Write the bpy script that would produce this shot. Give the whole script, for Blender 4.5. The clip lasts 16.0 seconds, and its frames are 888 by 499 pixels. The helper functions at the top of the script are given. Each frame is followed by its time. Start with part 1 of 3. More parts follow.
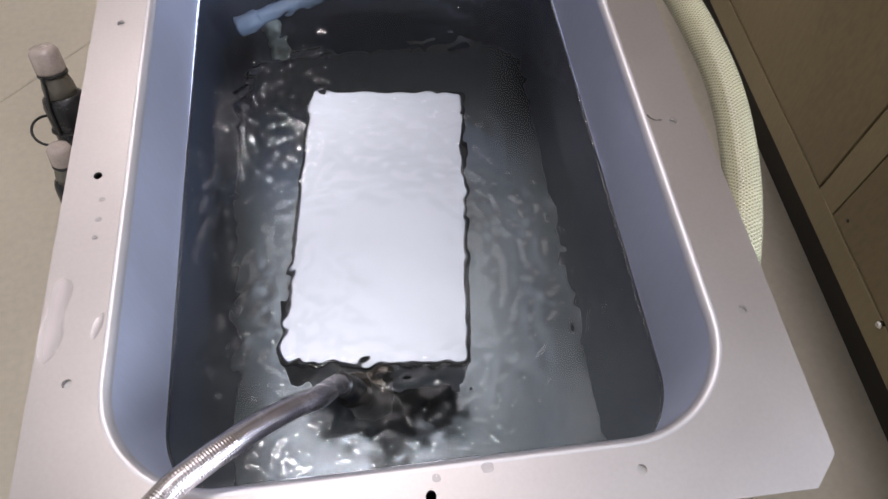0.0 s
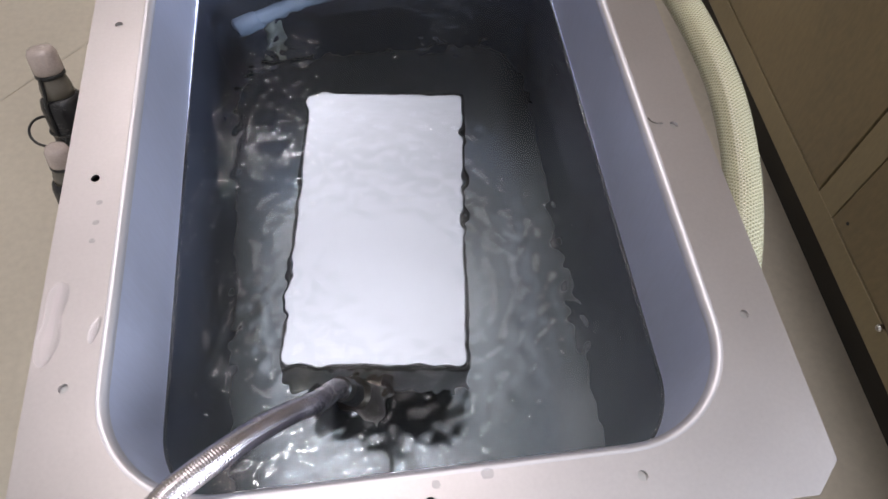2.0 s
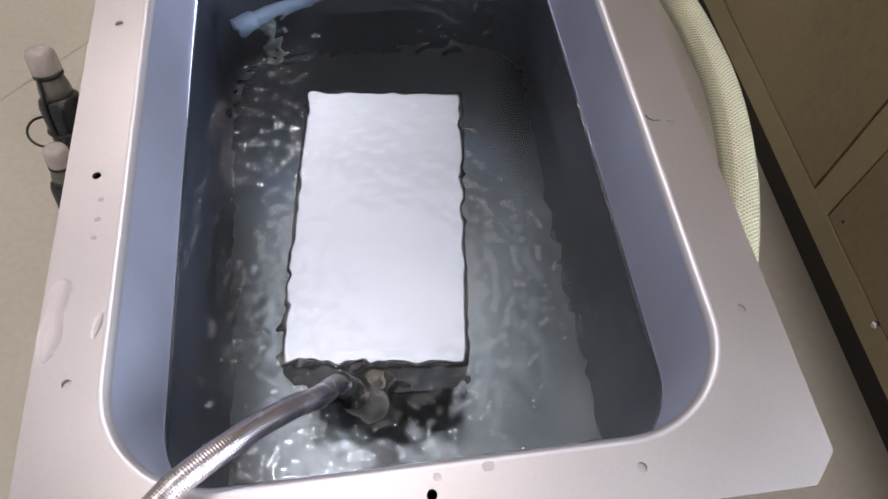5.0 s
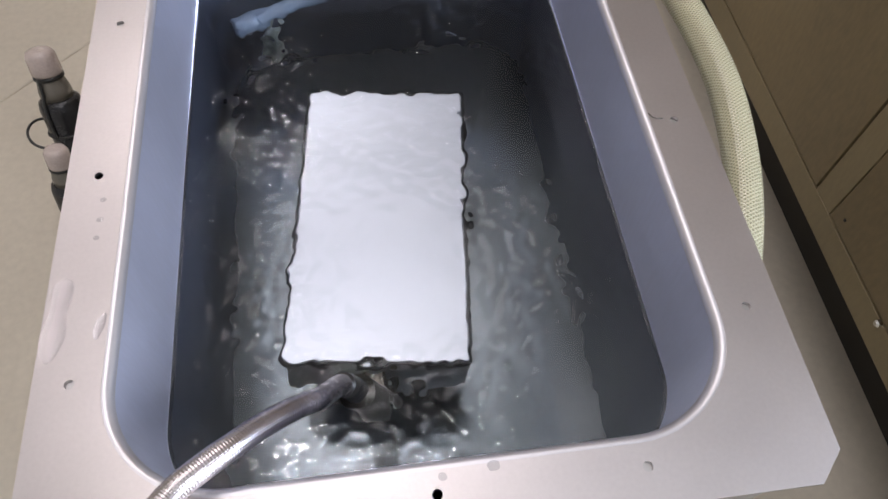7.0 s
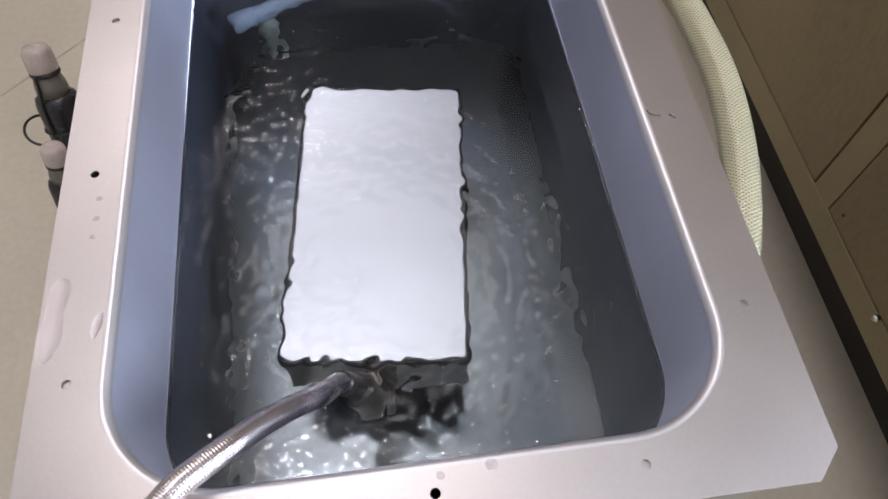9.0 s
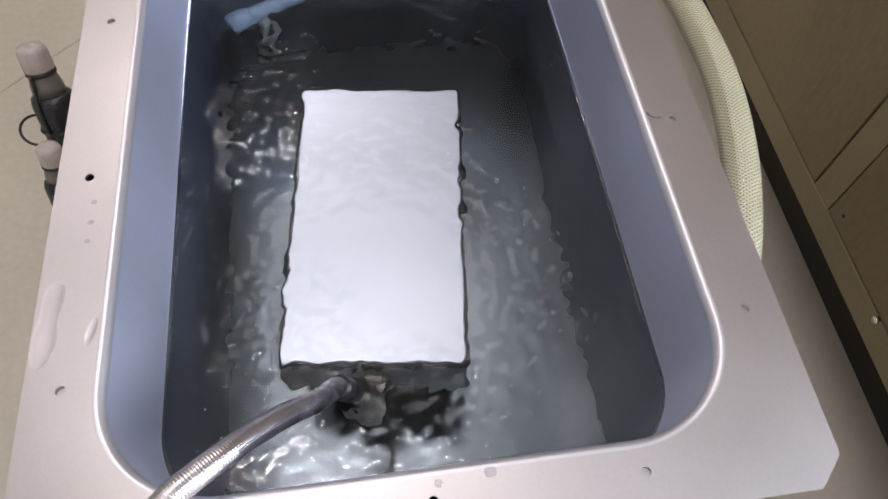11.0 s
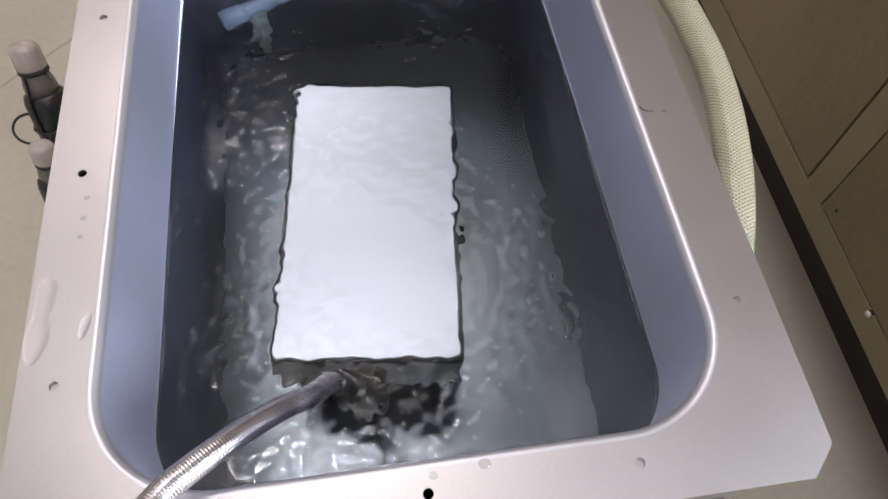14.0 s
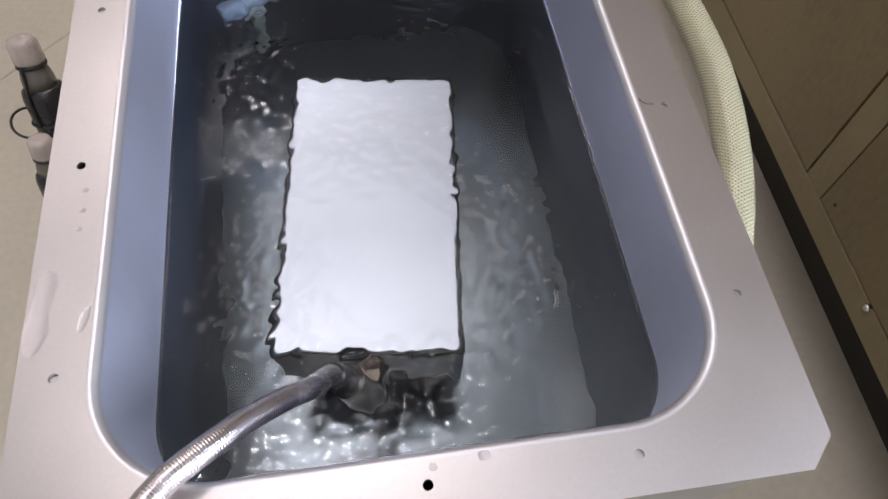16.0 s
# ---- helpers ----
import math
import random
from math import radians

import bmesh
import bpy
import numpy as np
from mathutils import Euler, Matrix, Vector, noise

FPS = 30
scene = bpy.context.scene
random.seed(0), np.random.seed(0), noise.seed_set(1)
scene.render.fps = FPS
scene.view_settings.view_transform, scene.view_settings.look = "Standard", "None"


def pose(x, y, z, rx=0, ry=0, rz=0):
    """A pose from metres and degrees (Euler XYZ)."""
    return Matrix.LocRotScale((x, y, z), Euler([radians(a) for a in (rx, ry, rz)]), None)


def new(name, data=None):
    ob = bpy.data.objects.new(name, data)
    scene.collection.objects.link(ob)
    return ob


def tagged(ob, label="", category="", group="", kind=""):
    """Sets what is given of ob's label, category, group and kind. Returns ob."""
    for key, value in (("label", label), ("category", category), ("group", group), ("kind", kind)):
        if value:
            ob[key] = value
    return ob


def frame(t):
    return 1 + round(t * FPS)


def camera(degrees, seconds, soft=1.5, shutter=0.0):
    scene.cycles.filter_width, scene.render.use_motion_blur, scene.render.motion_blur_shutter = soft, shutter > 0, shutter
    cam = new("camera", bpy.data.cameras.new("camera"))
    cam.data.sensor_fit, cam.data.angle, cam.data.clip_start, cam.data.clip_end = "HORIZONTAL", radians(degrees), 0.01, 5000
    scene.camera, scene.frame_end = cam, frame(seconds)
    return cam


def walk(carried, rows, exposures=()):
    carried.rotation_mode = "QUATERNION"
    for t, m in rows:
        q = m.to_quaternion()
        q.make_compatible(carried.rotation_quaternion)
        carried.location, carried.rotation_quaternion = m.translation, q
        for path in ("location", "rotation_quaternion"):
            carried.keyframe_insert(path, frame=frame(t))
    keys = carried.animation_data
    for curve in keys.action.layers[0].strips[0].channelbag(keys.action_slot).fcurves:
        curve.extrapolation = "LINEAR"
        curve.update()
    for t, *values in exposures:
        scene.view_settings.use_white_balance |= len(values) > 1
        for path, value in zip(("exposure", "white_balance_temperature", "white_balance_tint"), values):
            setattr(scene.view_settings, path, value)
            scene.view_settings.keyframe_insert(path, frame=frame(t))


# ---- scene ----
FLANGE = 0.85        # height of the tank's flange over the floor
WATER = FLANGE - 0.125
BED = FLANGE - 0.45  # tank floor
BOX_Z = BED + 0.12  # underside of the sunken box, on its feet

cam = camera(65.03, 16.0)
walk(cam, [
    (0.0, pose(-0.0067, -0.2851, 1.3498, 29.988, -0.998, -7.098)),
    (0.5, pose(-0.0066, -0.2834, 1.3498, 29.870, -0.981, -7.088)),
    (1.0, pose(-0.0073, -0.2821, 1.3501, 29.922, -1.077, -6.983)),
    (1.5, pose(-0.0070, -0.2818, 1.3495, 30.054, -1.222, -6.980)),
    (2.0, pose(-0.0073, -0.2808, 1.3481, 30.029, -1.160, -7.082)),
    (2.5, pose(-0.0080, -0.2807, 1.3469, 29.905, -1.166, -7.020)),
    (3.0, pose(-0.0076, -0.2821, 1.3489, 29.853, -1.163, -7.137)),
    (3.5, pose(-0.0084, -0.2849, 1.3497, 29.895, -1.238, -7.170)),
    (4.0, pose(-0.0089, -0.2881, 1.3497, 30.002, -1.274, -7.287)),
    (6.5, pose(-0.0143, -0.2858, 1.3476, 30.340, -1.356, -7.450)),
    (7.0, pose(-0.0144, -0.2875, 1.3467, 30.319, -1.254, -7.570)),
    (7.5, pose(-0.0133, -0.2857, 1.3464, 30.090, -1.155, -7.626)),
    (8.0, pose(-0.0125, -0.2868, 1.3472, 30.020, -1.153, -7.700)),
    (8.5, pose(-0.0133, -0.2857, 1.3467, 29.980, -1.179, -7.836)),
    (9.0, pose(-0.0128, -0.2843, 1.3473, 29.852, -1.245, -7.755)),
    (11.5, pose(-0.0116, -0.2763, 1.3439, 29.648, -1.357, -7.823)),
    (12.0, pose(-0.0115, -0.2766, 1.3430, 29.604, -1.267, -7.999)),
    (12.5, pose(-0.0097, -0.2788, 1.3451, 29.498, -1.317, -7.955)),
    (13.0, pose(-0.0107, -0.2786, 1.3447, 29.496, -1.468, -7.971)),
    (13.5, pose(-0.0106, -0.2787, 1.3441, 29.506, -1.581, -7.966)),
    (14.0, pose(-0.0104, -0.2817, 1.3434, 29.630, -1.487, -8.251)),
    (14.5, pose(-0.0100, -0.2812, 1.3430, 29.474, -1.454, -8.291)),
    (15.0, pose(-0.0114, -0.2828, 1.3430, 29.332, -1.608, -8.200)),
    (15.5, pose(-0.0121, -0.2850, 1.3425, 29.332, -1.651, -8.218)),
    (16.0, pose(-0.0115, -0.2840, 1.3420, 29.298, -1.588, -8.312)),
])

# ---- world, lights, exposure ----
world = bpy.data.worlds.new("world")
scene.world = world
world.use_nodes = True
wn = world.node_tree.nodes
sky = wn.new("ShaderNodeTexSky")
sky.sky_type = "NISHITA"
sky.sun_disc = False
sky.sun_elevation, sky.sun_rotation = radians(35), radians(120)
wn["Background"].inputs["Strength"].default_value = 0.10
world.node_tree.links.new(sky.outputs[0], wn["Background"].inputs["Color"])
scene.view_settings.exposure = 0.0


def area_lamp(name, m, sx, sy, power, colour):
    data = bpy.data.lights.new(name, "AREA")
    data.shape, data.size, data.size_y, data.energy, data.color = "RECTANGLE", sx, sy, power, colour
    ob = new(name, data)
    ob.matrix_world = m
    return ob


CEIL = 2.77
WARM, COOL = (1.0, 0.918, 0.945), (0.73, 0.82, 1.0)
# x, y, length and width of the lit face, power
# First and third follow glints on the water; the other three are added brighteners.
UNSEEN_LAMPS = [(-0.52, 1.82, 1.2, 0.027, 8.5), (-0.04, 1.12, 0.9, 0.80, 8.2), (-0.34, 0.36, 0.95, 0.028, 5.5), (-1.25, 1.20, 0.3, 1.20, 1.9), (0.30, -0.75, 1.2, 0.05, 5)]
for tx, ty, long, lit, watts in UNSEEN_LAMPS:
    area_lamp("unseen_lamp_light", pose(tx, ty, CEIL - 0.09), long, lit, watts, WARM)
# daylight in a high window over the cabinet, assumed and out of view
WIN_Y, WIN_Z, WIN_W, WIN_H = -0.9, 1.56, 1.2, 0.5
area_lamp("assumed_window_light", pose(1.42, WIN_Y, WIN_Z, 0, 90, 0), WIN_H, WIN_W, 62, COOL)


# ---- materials ----
def material(name, colour, rough=0.5, metal=0.0, spread=0.08, scale=12.0, fine=180.0, bump=0.1, stretch=(1, 1, 1), dist=0.001,
             rough_spread=0.08, **more):
    """A surface with two scales of colour and roughness variation and a fine relief, in object space."""
    mat = bpy.data.materials.new(name)
    mat.use_nodes = True
    nt = mat.node_tree
    n, link = nt.nodes, nt.links.new
    b = n["Principled BSDF"]
    b.inputs["Metallic"].default_value = metal
    for key, value in more.items():
        b.inputs[key.replace("_", " ")].default_value = value
    co = n.new("ShaderNodeTexCoord")
    mp = n.new("ShaderNodeMapping")
    mp.inputs["Scale"].default_value = stretch
    link(co.outputs["Object"], mp.inputs["Vector"])
    big, small = n.new("ShaderNodeTexNoise"), n.new("ShaderNodeTexNoise")
    big.inputs["Scale"].default_value, small.inputs["Scale"].default_value = scale, fine
    big.inputs["Detail"].default_value, small.inputs["Detail"].default_value = 5, 3
    link(mp.outputs[0], big.inputs["Vector"])
    link(mp.outputs[0], small.inputs["Vector"])
    mix = n.new("ShaderNodeMix")
    mix.data_type = "FLOAT"
    mix.inputs[0].default_value = 0.35
    link(big.outputs["Fac"], mix.inputs[2])
    link(small.outputs["Fac"], mix.inputs[3])
    ramp = n.new("ShaderNodeValToRGB")
    ramp.color_ramp.elements[0].position, ramp.color_ramp.elements[1].position = 0.3, 0.7
    ramp.color_ramp.elements[0].color = (*[max(0, c * (1 - spread)) for c in colour], 1)
    ramp.color_ramp.elements[1].color = (*[min(1, c * (1 + spread)) for c in colour], 1)
    link(mix.outputs[0], ramp.inputs[0])
    link(ramp.outputs[0], b.inputs["Base Color"])
    mr = n.new("ShaderNodeMapRange")
    mr.inputs["From Min"].default_value, mr.inputs["From Max"].default_value = 0.3, 0.7
    mr.inputs["To Min"].default_value, mr.inputs["To Max"].default_value = max(0.02, rough - rough_spread), min(1, rough + rough_spread)
    link(mix.outputs[0], mr.inputs["Value"])
    link(mr.outputs[0], b.inputs["Roughness"])
    if bump:
        bp = n.new("ShaderNodeBump")
        bp.inputs["Strength"].default_value, bp.inputs["Distance"].default_value = bump, dist
        link(small.outputs["Fac"], bp.inputs["Height"])
        link(bp.outputs[0], b.inputs["Normal"])
    return mat


def clear(name, colour, ior, rough=0.0, through_part=1.0):
    mat = bpy.data.materials.new(name)
    mat.use_nodes = True
    b = mat.node_tree.nodes["Principled BSDF"]
    b.inputs["Base Color"].default_value = (*colour, 1)
    b.inputs["Roughness"].default_value = rough
    b.inputs["IOR"].default_value = ior
    b.inputs["Transmission Weight"].default_value = through_part
    return mat


def water_material(name, tint, gloss):
    """Water: tinted refraction puts shade on all below, under a thin Fresnel gloss."""
    mat = bpy.data.materials.new(name)
    mat.use_nodes = True
    n, link = mat.node_tree.nodes, mat.node_tree.links.new
    n.remove(n["Principled BSDF"])
    refr, glos, mix = n.new("ShaderNodeBsdfRefraction"), n.new("ShaderNodeBsdfGlossy"), n.new("ShaderNodeMixShader")
    refr.inputs["Color"].default_value, refr.inputs["IOR"].default_value, refr.inputs["Roughness"].default_value = (*tint, 1), 1.333, 0.0
    glos.inputs["Color"].default_value, glos.inputs["Roughness"].default_value = (1, 1, 1, 1), 0.02
    fres, weak = n.new("ShaderNodeFresnel"), n.new("ShaderNodeMath")
    fres.inputs["IOR"].default_value = 1.333
    weak.operation = "MULTIPLY"
    weak.inputs[1].default_value = gloss
    link(fres.outputs[0], weak.inputs[0])
    link(weak.outputs[0], mix.inputs[0])
    link(refr.outputs[0], mix.inputs[1])
    link(glos.outputs[0], mix.inputs[2])
    link(mix.outputs[0], n["Material Output"].inputs["Surface"])
    return mat


def glowing(name, colour, strength):
    mat = bpy.data.materials.new(name)
    mat.use_nodes = True
    b = mat.node_tree.nodes["Principled BSDF"]
    b.inputs["Base Color"].default_value = (*colour, 1)
    b.inputs["Emission Color"].default_value = (*colour, 1)
    b.inputs["Emission Strength"].default_value = strength
    return mat


STEEL_FLANGE = material("satin_flange_steel", (0.60, 0.56, 0.553), 0.36, 1.0, 0.06, 9, 300, 0.04, (1, 1, 1), 0.0003, 0.015)
# Blue-grey is part the steel's tone, part cool light put into the base.
STEEL_BASIN = material("drawn_basin_steel", (0.63, 0.655, 0.79), 0.50, 0.80, 0.07, 7, 220, 0.05, (1, 1, 0.15), 0.0003)
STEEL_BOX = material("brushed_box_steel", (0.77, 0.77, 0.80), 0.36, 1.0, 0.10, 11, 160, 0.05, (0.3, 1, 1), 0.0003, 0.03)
# Side steel has about a quarter of the cover plate's base colour.
STEEL_BOX_SIDE = material("dark_box_side_steel", (0.20, 0.205, 0.215), 0.35, 1.0, 0.08, 8, 200, 0.05, dist=0.0003)
BRAID = material("braided_steel_wire", (0.58, 0.54, 0.55), 0.25, 1.0, 0.12, 40, 900, 0.1, dist=0.0002)
FITTING = material("tarnished_brass_fitting", (0.17, 0.14, 0.11), 0.35, 1.0, 0.3, 40, 300, 0.1)
COLLAR = material("dark_hose_collar", (0.018, 0.017, 0.016), 0.4, 0.0, 0.2, 30, 300, 0.1)
# Bed base is about half as bright as the basin wall's.
STEEL_BED = material("dark_tank_floor_steel", (0.31, 0.325, 0.325), 0.19, 1.0, 0.14, 6, 90, 0.03, dist=0.0003, rough_spread=0.02)
JACKET = material("tank_jacket_steel", (0.55, 0.54, 0.53), 0.45, 1.0, 0.06, 6, 200, 0.05, dist=0.0003)
# Base colour darkened to stand for the shade below the waterline.
STEEL_SUNK = material("shade_dark_sunk_steel", (0.056, 0.064, 0.092), 0.45, 0.3, 0.25, 7, 140, 0.05, (1, 1, 0.3), 0.0003)
# Rim base whitened against the flange to paint in its highlight.
STEEL_RIM = material("whitened_rim_steel", (0.62, 0.605, 0.625), 0.40, 0.8, 0.04, 9, 300, 0.03, dist=0.0003, rough_spread=0.02)
WATER_MAT = water_material("tank_water", (0.58, 0.62, 0.655), 0.8)
DROP_MAT = clear("water_drop", (0.50, 0.51, 0.53), 1.333)
PUDDLE_MAT = clear("shallow_water", (0.55, 0.55, 0.56), 1.333)
FLOOR_MAT = material("beige_floor_coating", (0.62, 0.565, 0.465), 0.40, 0.0, 0.12, 2.2, 60, 0.15, dist=0.001)
JOINT = material("floor_joint_filler", (0.56, 0.51, 0.42), 0.7, 0.0, 0.15, 10, 90, 0.3)
CABINET_MAT = material("ochre_cabinet_paint", (0.235, 0.185, 0.10), 0.42, 0.0, 0.20, 5, 120, 0.12, (1, 1, 0.35), 0.0006)
DOOR_MAT = material("brown_door_paint", (0.195, 0.148, 0.077), 0.40, 0.0, 0.26, 4, 110, 0.12, (1, 1, 0.4), 0.0006)
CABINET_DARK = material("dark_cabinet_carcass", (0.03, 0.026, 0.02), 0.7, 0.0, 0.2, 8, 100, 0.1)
WALL_MAT = material("off_white_wall_paint", (0.62, 0.58, 0.52), 0.75, 0.0, 0.06, 2.0, 90, 0.15)
CEIL_MAT = material("white_ceiling_paint", (0.76, 0.74, 0.71), 0.85, 0.0, 0.04, 2.0, 90, 0.1)
PVC_CORE = material("olive_hose_core", (0.21, 0.205, 0.125), 0.5, 0.0, 0.2, 20, 200, 0.1)
PVC_SKIN = clear("yellowed_clear_vinyl", (0.84, 0.81, 0.66), 1.40, 0.20, 0.90)
THREAD = material("cream_reinforcing_thread", (0.56, 0.54, 0.41), 0.6, 0.0, 0.08, 40, 600, 0.1)
PALE_CAP = material("pale_pink_cap_plastic", (0.50, 0.42, 0.385), 0.22, 0.0, 0.18, 30, 300, 0.1, Coat_Weight=0.8)
BLACK_GLOSS = material("black_bottle_plastic", (0.018, 0.018, 0.02), 0.25, 0.0, 0.3, 30, 300, 0.05)
WIRE = material("black_wire", (0.02, 0.02, 0.02), 0.4, 0.0, 0.2, 30, 300, 0.05)
GREY_SLEEVE = material("grey_bottle_neck", (0.17, 0.155, 0.13), 0.22, 0.0, 0.12, 30, 300, 0.05)
PIPE_BLUE = material("pale_blue_pipe_plastic", (0.25, 0.31, 0.40), 0.25, 0.0, 0.1, 20, 200, 0.05)
PIPE_CLEAR = material("cloudy_pipe_stub", (0.30, 0.33, 0.30), 0.4, 0.0, 0.1, 20, 200, 0.05)
CHROME = material("bright_catch_metal", (0.75, 0.73, 0.70), 0.2, 1.0, 0.05, 30, 300, 0.05)
LAMP_BODY = material("white_lamp_housing", (0.8, 0.8, 0.8), 0.4, 0.0, 0.03, 10, 100, 0.05)
RESIDUE = material("grey_brown_residue", (0.13, 0.115, 0.10), 0.5, 0.0, 0.2, 60, 400, 0.2)
RUBBER = material("black_rubber", (0.02, 0.02, 0.02), 0.6, 0.0, 0.2, 30, 300, 0.1)


# ---- mesh helpers ----
def part(name, bm, mat, parent=None, label="", smooth=False):
    """Link a bmesh as one mesh object, under a thing or a part if one is given."""
    bmesh.ops.recalc_face_normals(bm, faces=bm.faces)
    me = bpy.data.meshes.new(name)
    bm.to_mesh(me)
    bm.free()
    if smooth:
        me.shade_smooth()
    me.materials.append(mat)
    ob = new(name, me)
    if parent is not None:
        ob.parent = parent
    if label:
        ob["label"] = label
    return ob


def thing(name, x, y, z, label, category, group="", kind="", rz=0.0):
    ob = new(name)
    ob.empty_display_size = 0.05
    ob.matrix_world = pose(x, y, z, 0, 0, rz)
    return tagged(ob, label, category, group, kind)


def box(x0, x1, y0, y1, z0, z1, bevel=0.0, bm=None):
    bm = bm or bmesh.new()
    m = Matrix.LocRotScale(((x0 + x1) / 2, (y0 + y1) / 2, (z0 + z1) / 2), None, (x1 - x0, y1 - y0, z1 - z0))
    made = bmesh.ops.create_cube(bm, size=1, matrix=m)
    if bevel:
        edges = {e for v in made["verts"] for e in v.link_edges}
        bmesh.ops.bevel(bm, geom=list(edges), offset=bevel, segments=2, profile=0.5, affect="EDGES")
    return bm


def lathe(profile, n=32, bm=None, m=Matrix()):
    """Turn a profile of (radius, height) about z; closed at the ends where the radius is not 0."""
    bm = bm or bmesh.new()
    rings = []
    for r, z in profile:
        rings.append([bm.verts.new(m @ Vector((r * math.cos(2 * math.pi * i / n), r * math.sin(2 * math.pi * i / n), z))) for i in range(n)])
    for a, b in zip(rings, rings[1:]):
        for i in range(n):
            bm.faces.new((a[i], a[(i + 1) % n], b[(i + 1) % n], b[i]))
    bm.faces.new(rings[0][::-1])
    bm.faces.new(rings[-1])
    return bm


def smooth_path(points, steps):
    """A Catmull-Rom path through the points."""
    p = [Vector(q) for q in points]
    p = [2 * p[0] - p[1], *p, 2 * p[-1] - p[-2]]
    out = []
    for i in range(1, len(p) - 2):
        for k in range(steps):
            t = k / steps
            out.append(0.5 * ((2 * p[i]) + (p[i + 1] - p[i - 1]) * t + (2 * p[i - 1] - 5 * p[i] + 4 * p[i + 1] - p[i + 2]) * t * t
                              + (3 * p[i] - p[i - 1] - 3 * p[i + 1] + p[i + 2]) * t ** 3))
    out.append(p[-2])
    return out


def even_path(points, spacing, steps=24):
    """The same path with even spacing, and a frame (across, up) at each point."""
    raw = smooth_path(points, steps)
    seg = [0.0]
    for a, b in zip(raw, raw[1:]):
        seg.append(seg[-1] + (b - a).length)
    n = max(2, int(seg[-1] / spacing))
    path, j = [], 0
    for k in range(n + 1):
        s = seg[-1] * k / n
        while j < len(seg) - 2 and seg[j + 1] < s:
            j += 1
        f = (s - seg[j]) / max(1e-9, seg[j + 1] - seg[j])
        path.append(raw[j].lerp(raw[j + 1], f))
    frames, side = [], None
    for k in range(len(path)):
        d = (path[min(k + 1, n)] - path[max(k - 1, 0)]).normalized()
        if side is None:
            side = d.orthogonal().normalized()
        side = (side - d * side.dot(d)).normalized()
        frames.append((path[k], side.copy(), d.cross(side).normalized()))
    return frames, seg[-1] / n


def tube(frames, radius, n=24, relief=None, bm=None):
    """A tube along frames; relief(k, i) adds to the radius."""
    bm = bm or bmesh.new()
    rings = []
    for k, (p, a, b) in enumerate(frames):
        ring = []
        for i in range(n):
            w = 2 * math.pi * i / n
            r = radius + (relief(k, i) if relief else 0.0)
            ring.append(bm.verts.new(p + (a * math.cos(w) + b * math.sin(w)) * r))
        rings.append(ring)
    for a, b in zip(rings, rings[1:]):
        for i in range(n):
            bm.faces.new((a[i], a[(i + 1) % n], b[(i + 1) % n], b[i]))
    bm.faces.new(rings[0][::-1])
    bm.faces.new(rings[-1])
    return bm


def rounded_rect(x0, x1, y0, y1, r, z, per=14):
    pts = []
    for cx, cy, a0 in ((x1 - r, y1 - r, 0), (x0 + r, y1 - r, 90), (x0 + r, y0 + r, 180), (x1 - r, y0 + r, 270)):
        for i in range(per + 1):
            w = radians(a0 + 90 * i / per)
            pts.append(Vector((cx + r * math.cos(w), cy + r * math.sin(w), z)))
    return pts


def loft(loops, bm=None, cap_last=True, cap_first=False):
    bm = bm or bmesh.new()
    rings = [[bm.verts.new(p) for p in loop] for loop in loops]
    n = len(rings[0])
    for a, b in zip(rings, rings[1:]):
        for i in range(n):
            bm.faces.new((a[i], a[(i + 1) % n], b[(i + 1) % n], b[i]))
    if cap_last:
        bm.faces.new(rings[-1])
    if cap_first:
        bm.faces.new(rings[0][::-1])
    return bm


def sheet_with_holes(outer, holes, z0, z1):
    """A plate between z0 and z1 with the given outline and openings."""
    bm = bmesh.new()
    loops = [outer, *holes]
    for z in (z1, z0):
        edges = []
        for loop in loops:
            vs = [bm.verts.new((p[0], p[1], z)) for p in loop]
            edges += [bm.edges.new((vs[i], vs[(i + 1) % len(vs)])) for i in range(len(vs))]
        bmesh.ops.triangle_fill(bm, use_beauty=True, use_dissolve=False, edges=edges)
    bm.verts.ensure_lookup_table()
    total = len(bm.verts) // 2
    start = 0
    for loop in loops:
        k = len(loop)
        for i in range(k):
            a, b = start + i, start + (i + 1) % k
            bm.faces.new((bm.verts[a], bm.verts[b], bm.verts[b + total], bm.verts[a + total]))
        start += k
    return bm


# ---- room ----
X0, X1, Y0, Y1 = -2.2, 1.5, -2.6, 2.9
JOINT_A = Vector((-0.9428, 1.0365, 0))
JOINT_B = Vector((-0.7390, 1.2349, 0))


